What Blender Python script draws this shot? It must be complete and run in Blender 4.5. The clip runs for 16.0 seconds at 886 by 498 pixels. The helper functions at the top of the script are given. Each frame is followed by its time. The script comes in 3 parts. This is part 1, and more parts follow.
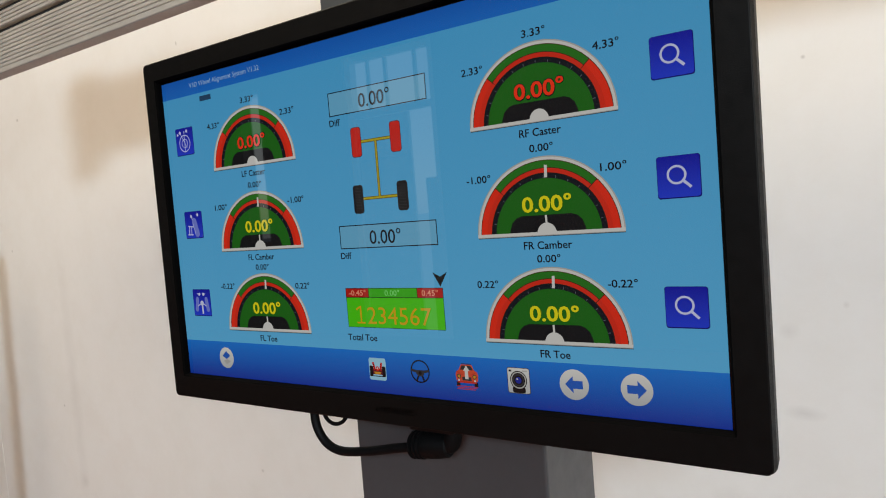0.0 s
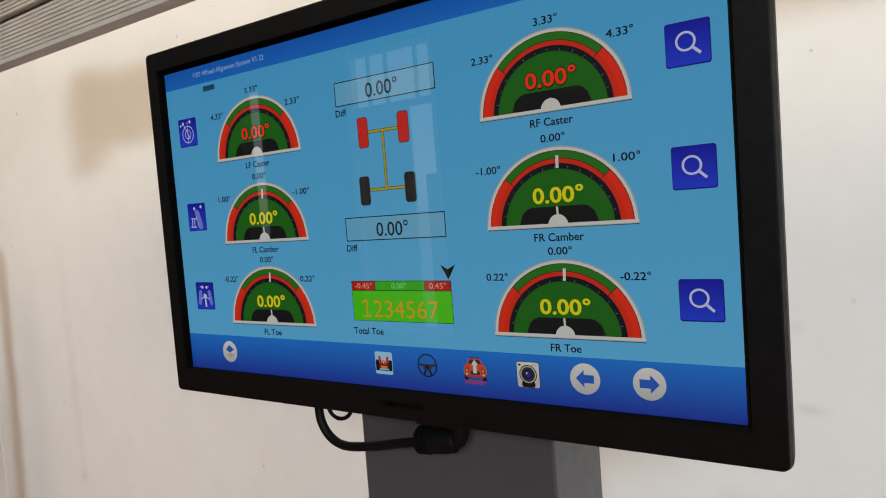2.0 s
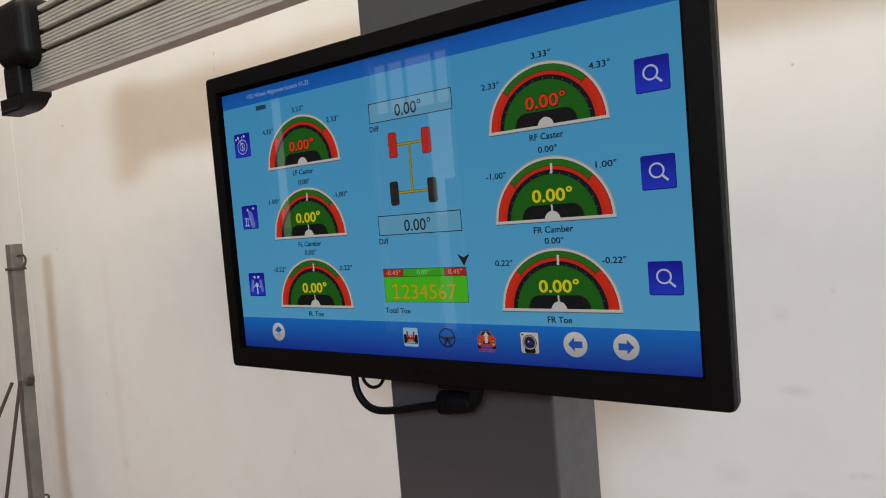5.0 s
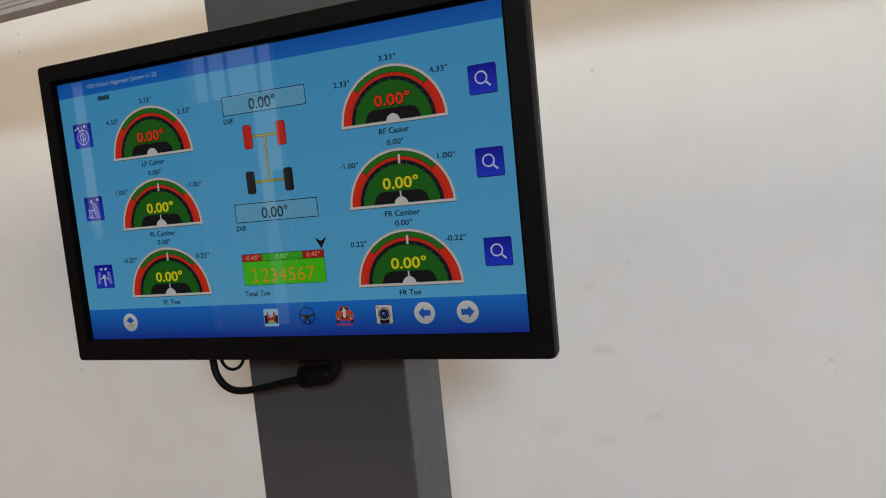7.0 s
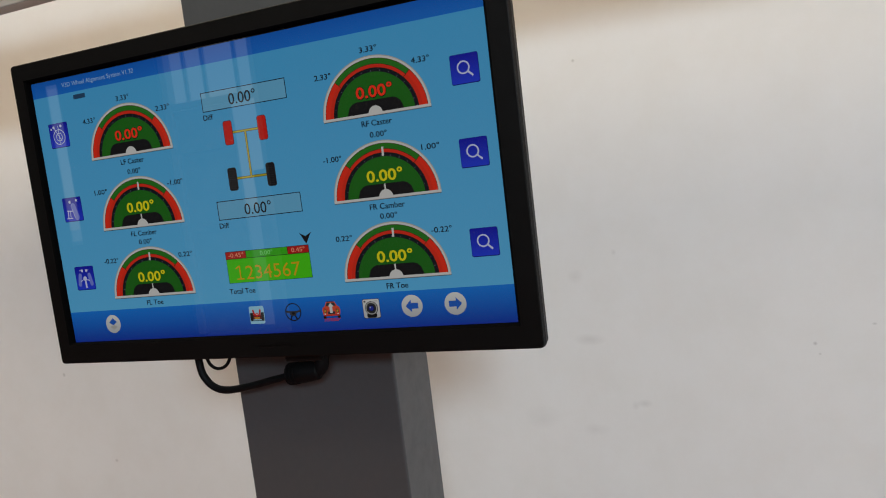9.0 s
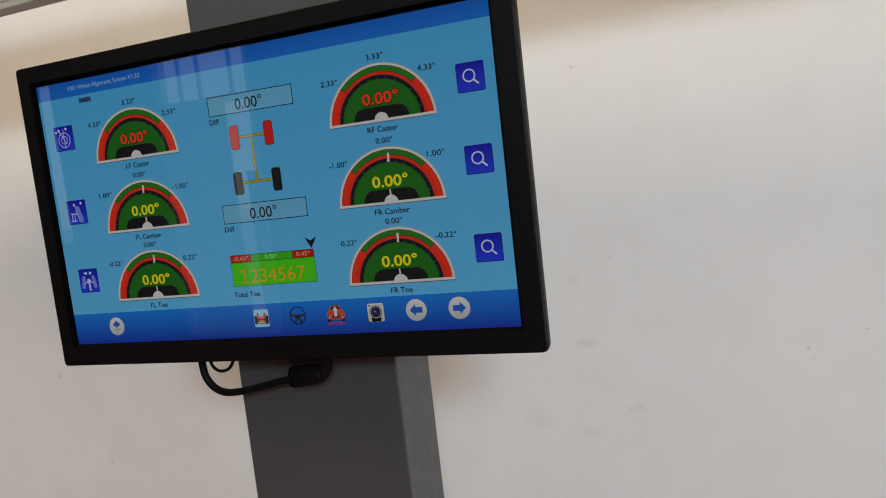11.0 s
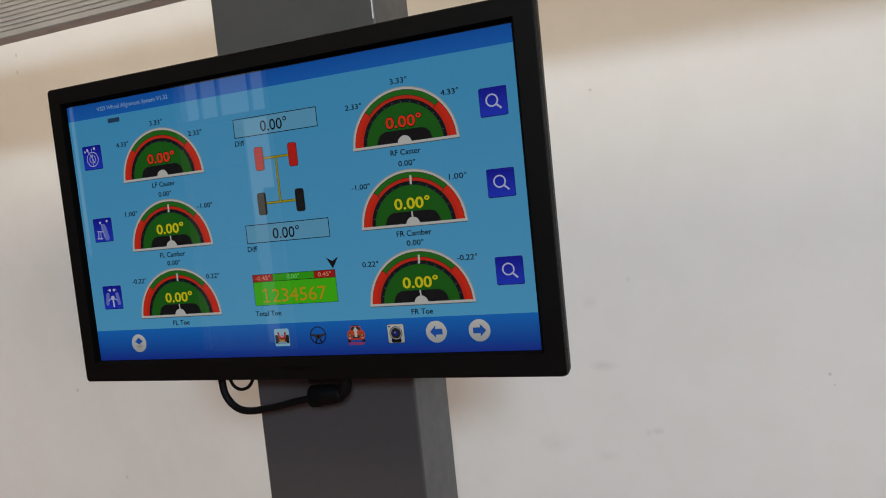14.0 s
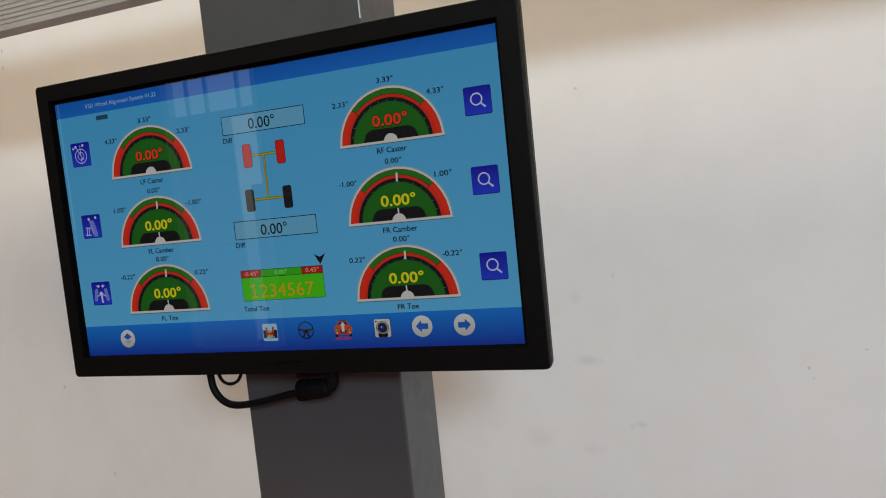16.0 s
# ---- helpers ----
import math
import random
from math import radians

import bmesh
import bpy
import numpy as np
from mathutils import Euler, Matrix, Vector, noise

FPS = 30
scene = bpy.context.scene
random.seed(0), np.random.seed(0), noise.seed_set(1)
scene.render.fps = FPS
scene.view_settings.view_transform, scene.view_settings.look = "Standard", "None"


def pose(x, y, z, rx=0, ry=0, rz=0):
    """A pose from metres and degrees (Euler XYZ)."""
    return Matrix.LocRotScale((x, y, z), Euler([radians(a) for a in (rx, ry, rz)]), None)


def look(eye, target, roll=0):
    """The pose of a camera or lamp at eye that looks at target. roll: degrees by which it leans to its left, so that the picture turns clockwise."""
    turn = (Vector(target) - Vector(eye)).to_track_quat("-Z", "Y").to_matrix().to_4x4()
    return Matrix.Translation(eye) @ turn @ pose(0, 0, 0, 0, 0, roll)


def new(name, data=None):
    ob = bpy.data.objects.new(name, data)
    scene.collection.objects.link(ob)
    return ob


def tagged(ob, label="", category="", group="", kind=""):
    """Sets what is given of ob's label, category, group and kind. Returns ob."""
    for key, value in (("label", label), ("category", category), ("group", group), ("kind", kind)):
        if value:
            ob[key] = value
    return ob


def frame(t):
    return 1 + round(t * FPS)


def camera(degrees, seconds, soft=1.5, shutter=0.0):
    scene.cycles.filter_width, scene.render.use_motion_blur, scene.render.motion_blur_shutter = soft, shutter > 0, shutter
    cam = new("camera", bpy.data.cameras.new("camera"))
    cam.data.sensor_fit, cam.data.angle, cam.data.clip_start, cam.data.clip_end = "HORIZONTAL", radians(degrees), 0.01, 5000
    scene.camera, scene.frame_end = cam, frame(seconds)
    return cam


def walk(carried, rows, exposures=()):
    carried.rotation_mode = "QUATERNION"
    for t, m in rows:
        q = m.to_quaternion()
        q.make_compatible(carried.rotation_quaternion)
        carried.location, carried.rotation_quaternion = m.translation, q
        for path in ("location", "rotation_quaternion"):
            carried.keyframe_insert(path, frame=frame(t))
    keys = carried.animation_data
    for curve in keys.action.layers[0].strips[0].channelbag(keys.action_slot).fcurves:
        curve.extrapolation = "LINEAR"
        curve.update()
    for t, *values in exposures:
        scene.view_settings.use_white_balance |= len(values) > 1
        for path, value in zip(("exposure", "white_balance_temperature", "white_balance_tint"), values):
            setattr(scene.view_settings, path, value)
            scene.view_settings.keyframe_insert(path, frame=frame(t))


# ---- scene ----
# World: x along the back wall to the right, y towards that wall, z up, floor at 0.
# Camera rows: t, x, y, z, yaw, pitch, roll.
cam = camera(66.76, 16.0, soft=1.05)
ROWS = [
    (0, 0.3926, -0.4852, 1.4990, 33.522, -3.267, -4.558),
    (0.5, 0.3908, -0.4820, 1.4983, 33.575, -3.287, -4.470),
    (1, 0.3865, -0.4829, 1.4969, 33.954, -3.574, -4.462),
    (1.5, 0.3825, -0.4827, 1.4970, 33.919, -3.350, -4.407),
    (2, 0.3811, -0.4825, 1.4951, 33.472, -3.539, -4.362),
    (2.5, 0.3800, -0.4823, 1.4951, 33.647, -3.867, -4.214),
    (3, 0.3835, -0.4854, 1.4946, 33.916, -3.469, -4.273),
    (3.5, 0.3968, -0.4821, 1.4960, 35.170, -3.036, -4.751),
    (4, 0.4345, -0.4631, 1.4913, 36.604, -3.679, -3.823),
    (4.2, 0.4505, -0.4791, 1.4902, 37.022, -3.588, -3.476),
    (6.3, 0.4493, -0.6890, 1.4885, 24.738, -4.860, -6.482),
    (6.5, 0.4490, -0.6776, 1.4804, 22.553, -5.725, -5.830),
    (7, 0.4643, -0.6663, 1.4860, 20.700, -5.029, -5.587),
    (7.5, 0.4645, -0.6743, 1.4772, 20.884, -5.280, -6.818),
    (8, 0.4614, -0.6667, 1.4720, 19.545, -6.294, -7.718),
    (8.5, 0.4588, -0.6646, 1.4822, 20.331, -5.103, -7.354),
    (9, 0.4605, -0.6641, 1.4814, 19.377, -5.497, -6.849),
    (9.2, 0.4591, -0.6726, 1.4845, 19.127, -5.920, -6.637),
    (11.5, 0.4514, -0.6771, 1.4874, 18.325, -5.344, -6.484),
    (12, 0.4608, -0.6788, 1.4832, 17.695, -5.409, -6.427),
    (12.5, 0.4639, -0.6847, 1.4857, 17.588, -5.270, -6.384),
    (13, 0.4522, -0.6833, 1.4874, 18.921, -5.109, -6.138),
    (13.5, 0.4466, -0.6755, 1.4882, 19.140, -4.994, -5.997),
    (14, 0.4458, -0.6830, 1.4929, 19.678, -3.760, -5.871),
    (14.5, 0.4505, -0.6889, 1.4926, 19.653, -3.777, -5.892),
    (15, 0.4561, -0.6968, 1.4930, 18.940, -3.694, -5.899),
    (15.5, 0.4543, -0.6962, 1.4924, 19.076, -3.922, -5.926),
    (16, 0.4538, -0.6949, 1.4923, 18.764, -4.106, -5.825),
]
EXPOSURES = [(0.0, 0.06, 6950, 12), (4.2, 0.01, 6950, 12), (6.3, -0.28, 6800, 12), (16.0, -0.28, 6800, 12)]
walk(cam, [(t, pose(x, y, z, 90 + pitch, 0, yaw) @ pose(0, 0, 0, 0, 0, roll)) for t, x, y, z, yaw, pitch, roll in ROWS], EXPOSURES)

# ---- settings ----
KEY_W, ROOF_W, SIDE_W, DOOR_W, PANEL = 266.0, 186.0, 146.0, 10.5, 0.565
BG_LOW, BG_HIGH = (85, 178, 229), (66, 165, 220)
TOP_LOW, TOP_HIGH = (0, 106, 204), (0, 92, 190)
FOOT_LOW, FOOT_HIGH = (0, 50, 160), (0, 116, 214)

# ---- light ----
world = bpy.data.worlds.new("sky")
scene.world = world
world.use_nodes = True
wn = world.node_tree.nodes
sky = wn.new("ShaderNodeTexSky")
sky.sky_type, sky.sun_disc = "NISHITA", False
sky.sun_elevation, sky.sun_rotation = radians(50), radians(200)
world.node_tree.links.new(sky.outputs[0], wn["Background"].inputs[0])
wn["Background"].inputs[1].default_value = 0.12


def sky_lamp(name, m, width, height, watts, colour):
    """The daylight, known or assumed, that falls through one opening."""
    data = bpy.data.lights.new(name, "AREA")
    data.shape, data.size, data.size_y, data.energy, data.color = "RECTANGLE", width, height, watts, colour
    ob = new(name, data)
    ob.matrix_world = m
    return ob


# High window: hard enough to throw the crossbeam's shadow; roof and side lamps: soft fill through unseen, added
# openings.
sky_lamp("window_daylight", look((2.87, -5.9, 3.74), (-0.3, 0.7, 1.76)), 1.4, 0.85, KEY_W, (0.595, 0.805, 1.0))
sky_lamp("roof_fill", look((-1.1, -1.3, 4.97), (-1.1, -1.3, 0.0)), 4.6, 2.2, ROOF_W, (1.0, 0.865, 0.63))
sky_lamp("side_fill", look((5.9, -3.85, 2.7), (0.0, -3.85, 2.7)), 2.9, 2.0, SIDE_W, (0.90, 0.96, 1.0))
sky_lamp("doorway_daylight", look((-4.525, -6.19, 1.75), (-4.525, 0.0, 1.75)), 1.3, 3.4, DOOR_W, (0.92, 0.97, 1.0))
sky_lamp("slit_window_daylight", look((-6.95, -6.19, 2.3), (-6.95, 0.0, 2.3)), 0.34, 2.0, DOOR_W * 0.12, (0.92, 0.97, 1.0))


# ---- materials ----
def srgb(r, g, b):
    return tuple((v / 255 / 12.92 if v <= 10 else ((v / 255 + 0.055) / 1.055) ** 2.4) for v in (r, g, b)) + (1.0,)


class Nodes:
    """Short hand for a node material."""

    def __init__(self, name, rough=0.5, metal=0.0):
        self.mat = bpy.data.materials.new(name)
        self.mat.use_nodes = True
        self.tree = self.mat.node_tree
        self.bsdf = self.tree.nodes["Principled BSDF"]
        self.bsdf.inputs["Roughness"].default_value, self.bsdf.inputs["Metallic"].default_value = rough, metal
        self.coord = self.add("ShaderNodeTexCoord").outputs["Object"]

    def add(self, kind, **values):
        node = self.tree.nodes.new(kind)
        for key, value in values.items():
            node.inputs[key.replace("_", " ")].default_value = value
        return node

    def link(self, a, b):
        self.tree.links.new(a, b)

    def noise(self, scale, detail=4.0, rough=0.6, stretch=None):
        tex = self.add("ShaderNodeTexNoise", Scale=scale, Detail=detail, Roughness=rough)
        if stretch:
            m = self.add("ShaderNodeMapping", Scale=stretch)
            self.link(self.coord, m.inputs[0])
            self.link(m.outputs[0], tex.inputs["Vector"])
        else:
            self.link(self.coord, tex.inputs["Vector"])
        return tex.outputs["Fac"]

    def ramp(self, fac, *stops):
        node = self.add("ShaderNodeValToRGB")
        el = node.color_ramp.elements
        while len(el) < len(stops):
            el.new(0.5)
        for e, (at, c) in zip(el, stops):
            e.position, e.color = at, c if len(c) == 4 else (*c, 1)
        self.link(fac, node.inputs[0])
        return node.outputs[0]

    def mix(self, fac, a, b, kind="MIX"):
        node = self.tree.nodes.new("ShaderNodeMix")
        node.data_type, node.blend_type = "RGBA", kind
        for sock, v in ((node.inputs[0], fac), (node.inputs[6], a), (node.inputs[7], b)):
            if isinstance(v, (int, float, tuple)):
                sock.default_value = v
            else:
                self.link(v, sock)
        return node.outputs[2]

    def bump(self, height, strength, distance=0.002):
        node = self.add("ShaderNodeBump", Strength=strength, Distance=distance)
        self.link(height, node.inputs["Height"])
        self.link(node.outputs[0], self.bsdf.inputs["Normal"])

    def colour(self, c):
        self.link(c, self.bsdf.inputs["Base Color"]) if not isinstance(c, tuple) else setattr(self.bsdf.inputs["Base Color"], "default_value", c)
        return self


def plain(name, c, rough=0.5, metal=0.0, vary=0.12, grain=60.0, relief=0.1, stretch=None, spec=0.5):
    """A surface of one colour with blotches, fine grain and relief."""
    n = Nodes(name, rough, metal)
    n.bsdf.inputs["Specular IOR Level"].default_value = spec
    dark, light = tuple(v * (1 - vary) for v in c), tuple(min(1, v * (1 + vary)) for v in c)
    broad = n.ramp(n.noise(4.0, 5), (0.3, dark), (0.7, light))
    fine = n.ramp(n.noise(grain, 3, 0.7, stretch), (0.25, (0.9, 0.9, 0.9)), (0.75, (1, 1, 1)))
    n.colour(n.mix(1.0, broad, fine, "MULTIPLY"))
    n.link(n.ramp(n.noise(grain * 0.4, 3), (0.3, (rough * 0.85,) * 3), (0.7, (min(1, rough * 1.15),) * 3)), n.bsdf.inputs["Roughness"])
    if relief:
        n.bump(n.noise(grain * 4, 3), relief, 0.001)
    return n.mat


def wall_paint(name, marks=()):
    """Cream emulsion on plaster: roller texture, faint grime, a few rubbed marks and pinholes."""
    n = Nodes(name, 0.75)
    base = n.ramp(n.noise(1.1, 5, 0.55), (0.3, (0.79, 0.77, 0.735)), (0.7, (0.82, 0.80, 0.765)))
    grime = n.ramp(n.noise(9.0, 6, 0.65), (0.35, (0.975, 0.97, 0.96)), (0.6, (1, 1, 1)))
    c = n.mix(1.0, base, grime, "MULTIPLY")
    wobble = n.add("ShaderNodeTexNoise", Scale=14.0, Detail=3.0)
    n.link(n.coord, wobble.inputs["Vector"])
    for x, z, rx, rz, depth in marks:
        m = n.add("ShaderNodeMapping", Location=(-x / rx, 0, -z / rz), Scale=(1 / rx, 0.0, 1 / rz))
        n.link(n.coord, m.inputs[0])
        bend = n.add("ShaderNodeVectorMath")
        n.link(m.outputs[0], bend.inputs[0])
        shift = n.add("ShaderNodeVectorMath", )
        shift.operation = "MULTIPLY_ADD"
        n.link(wobble.outputs["Color"], shift.inputs[0])
        shift.inputs[1].default_value, shift.inputs[2].default_value = (0.9, 0, 0.9), (-0.45, 0, -0.45)
        n.link(shift.outputs[0], bend.inputs[1])
        far = n.add("ShaderNodeVectorMath")
        far.operation = "LENGTH"
        n.link(bend.outputs[0], far.inputs[0])
        dark = n.ramp(far.outputs["Value"], (0.0, (depth,) * 3), (1.0, (0, 0, 0)))
        c = n.mix(dark, c, (0.30, 0.27, 0.23, 1))
    n.colour(c)
    n.bump(n.noise(160, 4, 0.7), 0.12, 0.001)
    return n.mat


def lit(name, c, strength=1.0, glow=None):
    """A patch of the glossy display panel that gives off light in the colour c."""
    n = Nodes(name, 0.018)
    n.bsdf.inputs["Base Color"].default_value = (0.006, 0.006, 0.007, 1)
    n.bsdf.inputs["Specular IOR Level"].default_value = 0.44
    if glow:
        n.link(glow(n), n.bsdf.inputs["Emission Color"])
    else:
        n.bsdf.inputs["Emission Color"].default_value = c
    n.bsdf.inputs["Emission Strength"].default_value = strength * PANEL
    return n.mat


def fade(low, high, a, b):
    """A picture that fades from a at height low to b at height high, along the panel's own z."""

    def build(n):
        xyz = n.add("ShaderNodeSeparateXYZ")
        n.link(n.coord, xyz.inputs[0])
        span = n.add("ShaderNodeMapRange", From_Min=low, From_Max=high)
        n.link(xyz.outputs["Z"], span.inputs["Value"])
        return n.ramp(span.outputs[0], (0.0, a), (1.0, b))

    return build


MARKS = [(0.271, 1.131, 0.034, 0.013, 0.20), (0.255, 1.262, 0.018, 0.015, 0.12), (0.337, 1.306, 0.006, 0.007, 0.18), (0.352, 0.989, 0.009, 0.011, 0.14), (0.370, 0.994, 0.016, 0.010, 0.20),
         (0.161, 0.965, 0.04, 0.03, 0.12), (0.269, 0.940, 0.03, 0.015, 0.10), (0.683, 1.108, 0.0045, 0.0045, 0.5), (0.690, 1.088, 0.003, 0.003, 0.4), (0.780, 1.141, 0.005, 0.003, 0.4),
         (0.294, 1.689, 0.004, 0.004, 0.5), (-1.163, 1.084, 0.006, 0.007, 0.5), (-1.219, 1.968, 0.004, 0.008, 0.6), (-1.215, 2.013, 0.004, 0.008, 0.6), (-1.028, 0.841, 0.007, 0.006, 0.4),
         (-2.133, 1.932, 0.010, 0.007, 0.6), (-2.03, 0.925, 0.007, 0.006, 0.5), (-2.278, 1.475, 0.007, 0.007, 0.4), (-1.95, 0.996, 0.04, 0.6, 0.10), (-1.948, 0.669, 0.03, 0.03, 0.15)]
WALL = wall_paint("cream_wall_paint", MARKS)
PLAIN_WALL = wall_paint("cream_paint")
# Kept dark so that the walls out of view return little light.
DIM_WALL = plain("dim_grey_block_wall", (0.125, 0.120, 0.112), 0.85, vary=0.2, grain=20)
FLOOR = plain("red_oxide_concrete", (0.20, 0.051, 0.031), 0.65, vary=0.25, grain=30)
CEILING = plain("pale_grey_roof_sheet", (0.46, 0.455, 0.44), 0.7)
GREY = plain("grey_powder_coat", (0.063, 0.063, 0.063), 0.42, vary=0.09, grain=120, relief=0.08, spec=0.7)
BLACK = plain("black_satin_plastic", (0.0028, 0.0026, 0.0025), 0.45, vary=0.2, grain=300, relief=0.12, spec=0.14)
MATTE = plain("matt_black_plastic", (0.0022, 0.0020, 0.0019), 0.9, relief=0, spec=0.03)
GLOSS_BLACK = plain("black_panel_border", (0.004, 0.004, 0.004), 0.1, relief=0)
RUBBER = plain("black_cable_rubber", (0.0042, 0.0040, 0.0040), 0.55, vary=0.2, grain=200, spec=0.12)
SHELL = plain("black_moulded_housing", (0.006, 0.0056, 0.0052), 0.5, vary=0.2, grain=200, spec=0.18)
ALU = plain("anodised_aluminium", (0.55, 0.52, 0.47), 0.5, 0.4, vary=0.1, grain=90, relief=0.06, stretch=(0.05, 1, 1))
SLOT = plain("dark_slot_strip", (0.03, 0.029, 0.028), 0.6)
BAND = plain("brown_grey_underside_strip", (0.43, 0.415, 0.385), 0.6, 0.1, vary=0.1)
STEEL = plain("weathered_steel", (0.22, 0.20, 0.175), 0.6, 0.45, vary=0.35, grain=45, relief=0.25)
RUST = plain("rusty_iron", (0.085, 0.06, 0.045), 0.75, 0.2, vary=0.4, grain=60, relief=0.3)
LOGO = plain("dim_badge_print", (0.0044, 0.0040, 0.0036), 0.45, relief=0)
LEAF = plain("pale_grey_dimming_panel", (0.66, 0.68, 0.70), 0.55, vary=0.2, grain=8)
FRAME = plain("white_door_frame_paint", (0.75, 0.75, 0.74), 0.5)
YARD = plain("pale_yard_concrete", (0.4, 0.39, 0.37), 0.85, vary=0.2, grain=12)

SCREEN_BG = lit("display_sky_blue", None, 1.0, fade(-0.13, 0.15, srgb(*BG_LOW), srgb(*BG_HIGH)))
SCREEN_TOP = lit("display_title_bar", None, 1.0, fade(0.15, 0.168, srgb(*TOP_LOW), srgb(*TOP_HIGH)))
SCREEN_FOOT = lit("display_foot_bar", None, 1.0, fade(-0.168, -0.129, srgb(*FOOT_LOW), srgb(*FOOT_HIGH)))
UI = {name: lit("display_" + name, srgb(*c)) for name, c in (
    ("white", (206, 209, 208)), ("grey_rim", (170, 172, 170)), ("red", (226, 43, 13)), ("band_red", (210, 40, 13)), ("deep_red", (176, 20, 10)), ("green", (14, 101, 9)), ("rim_green", (28, 114, 20)),
    ("black", (8, 8, 9)), ("ink", (3, 6, 16)), ("navy", (6, 9, 20)), ("tick", (110, 116, 130)), ("band_edge", (70, 34, 12)), ("shade", (58, 74, 88)), ("box_fill", (98, 174, 214)), ("axle_edge", (104, 92, 22)), ("dim_ink", (30, 70, 104)), ("yellow", (226, 216, 20)), ("red_digits", (240, 52, 8)), ("button_blue", (3, 18, 176)),
    ("button_edge", (4, 10, 120)), ("icon_line", (196, 206, 240)), ("lime", (64, 200, 8)), ("mid_green", (46, 176, 14)), ("lime_digits", (210, 164, 12)),
    ("axle", (176, 164, 20)), ("tyre_red", (206, 28, 14)), ("tyre_black", (12, 13, 16)), ("arrow_blue", (20, 90, 190)), ("lens_blue", (20, 40, 150)),
    ("pale_blue", (150, 205, 230)), ("icon_soft", (112, 128, 216)), ("car_orange", (206, 78, 48)), ("dark_red", (96, 22, 30)), ("amber", (196, 140, 40)), ("dark_grey", (48, 50, 54)), ("car_red", (190, 50, 36)), ("title", (140, 182, 226)), ("bar_text", (230, 150, 120)), ("mid_text", (120, 220, 120)))}

UI["button_face"] = lit("display_button_face", None, 1.0, fade(-0.015, 0.015, srgb(24, 58, 214), srgb(3, 14, 164)))
UI["white_disc"] = lit("display_white_disc", None, 1.0, fade(-0.012, 0.012, srgb(176, 182, 186), srgb(214, 217, 216)))


# ---- building blocks ----
def mesh_of(name, bm, *mats):
    me = bpy.data.meshes.new(name)
    bm.normal_update()
    bm.to_mesh(me)
    bm.free()
    for m in mats:
        me.materials.append(m)
    return me


def part(name, bm, material, parent=None, label=""):
    """Links a bmesh as one mesh object under a thing or part."""
    mats = material if isinstance(material, (list, tuple)) else [material]
    ob = new(name, mesh_of(name, bm, *mats) if isinstance(bm, bmesh.types.BMesh) else bm)
    ob.parent = parent
    return tagged(ob, label)


def thing(name, at, label, category, group="", kind=""):
    ob = new(name)
    ob.location = at
    ob.empty_display_size = 0.1
    return tagged(ob, label, category, group, kind)


def box(x0, x1, y0, y1, z0, z1, bevel=0.0, steps=2, bm=None):
    bm = bm or bmesh.new()
    made = bmesh.ops.create_cube(bm, size=1, matrix=Matrix.Translation(((x0 + x1) / 2, (y0 + y1) / 2, (z0 + z1) / 2)) @ Matrix.Diagonal((x1 - x0, y1 - y0, z1 - z0, 1)))
    if bevel:
        edges = list({e for v in made["verts"] for e in v.link_edges})
        bmesh.ops.bevel(bm, geom=edges, offset=bevel, segments=steps, profile=0.5, affect="EDGES", clamp_overlap=True)
    return bm


def smooth(ob, angle=35):
    me = ob.data
    me.shade_smooth()
    me.set_sharp_from_angle(angle=radians(angle))
    areas = sorted(p.area for p in me.polygons)
    for p in me.polygons:
        if p.area > 8 * areas[len(areas) // 2]:
            p.use_smooth = False  # broad faces stay flat, only the rounded edges are smooth
    return ob


def tube(points, radius, sides=12, bm=None, rounds=8):
    """A round bar or cable along a smooth line through the points."""
    bm = bm or bmesh.new()
    pts = [Vector(p) for p in points]
    if rounds > 1 and len(pts) > 2:
        ext = [2 * pts[0] - pts[1], *pts, 2 * pts[-1] - pts[-2]]
        line = []
        for a, b, c, d in zip(ext, ext[1:], ext[2:], ext[3:]):
            for k in range(rounds):
                u = k / rounds
                line.append(0.5 * (2 * b + (c - a) * u + (2 * a - 5 * b + 4 * c - d) * u * u + (3 * b - a - 3 * c + d) * u ** 3))
        pts = line + [pts[-1]]
    rings, side = [], None
    for n, p in enumerate(pts):
        way = (pts[min(n + 1, len(pts) - 1)] - pts[max(n - 1, 0)]).normalized()
        side = (way.orthogonal() if side is None else side - way * side.dot(way)).normalized()
        other = way.cross(side)
        rings.append([bm.verts.new(p + radius * (math.cos(a) * side + math.sin(a) * other)) for a in (2 * math.pi * k / sides for k in range(sides))])
    for r, s in zip(rings, rings[1:]):
        for k in range(sides):
            bm.faces.new((r[k], r[(k + 1) % sides], s[(k + 1) % sides], s[k]))
    bm.faces.new(rings[0][::-1])
    bm.faces.new(rings[-1])
    return bm


def prism_x(outline, x0, x1):
    """A profile of (y, z) points drawn out along x."""
    bm = bmesh.new()
    a, b = [[bm.verts.new((x, y, z)) for y, z in outline] for x in (x0, x1)]
    for k in range(len(outline)):
        j = (k + 1) % len(outline)
        bm.faces.new((a[k], a[j], b[j], b[k]))
    bm.faces.new(a[::-1])
    bm.faces.new(b)
    bmesh.ops.recalc_face_normals(bm, faces=bm.faces)
    return bm


def slab(name, label, category, material, *boxes):
    bm = bmesh.new()
    for b in boxes:
        box(*b, bm=bm)
    return tagged(part(name, bm, material), label, category, kind="structure")


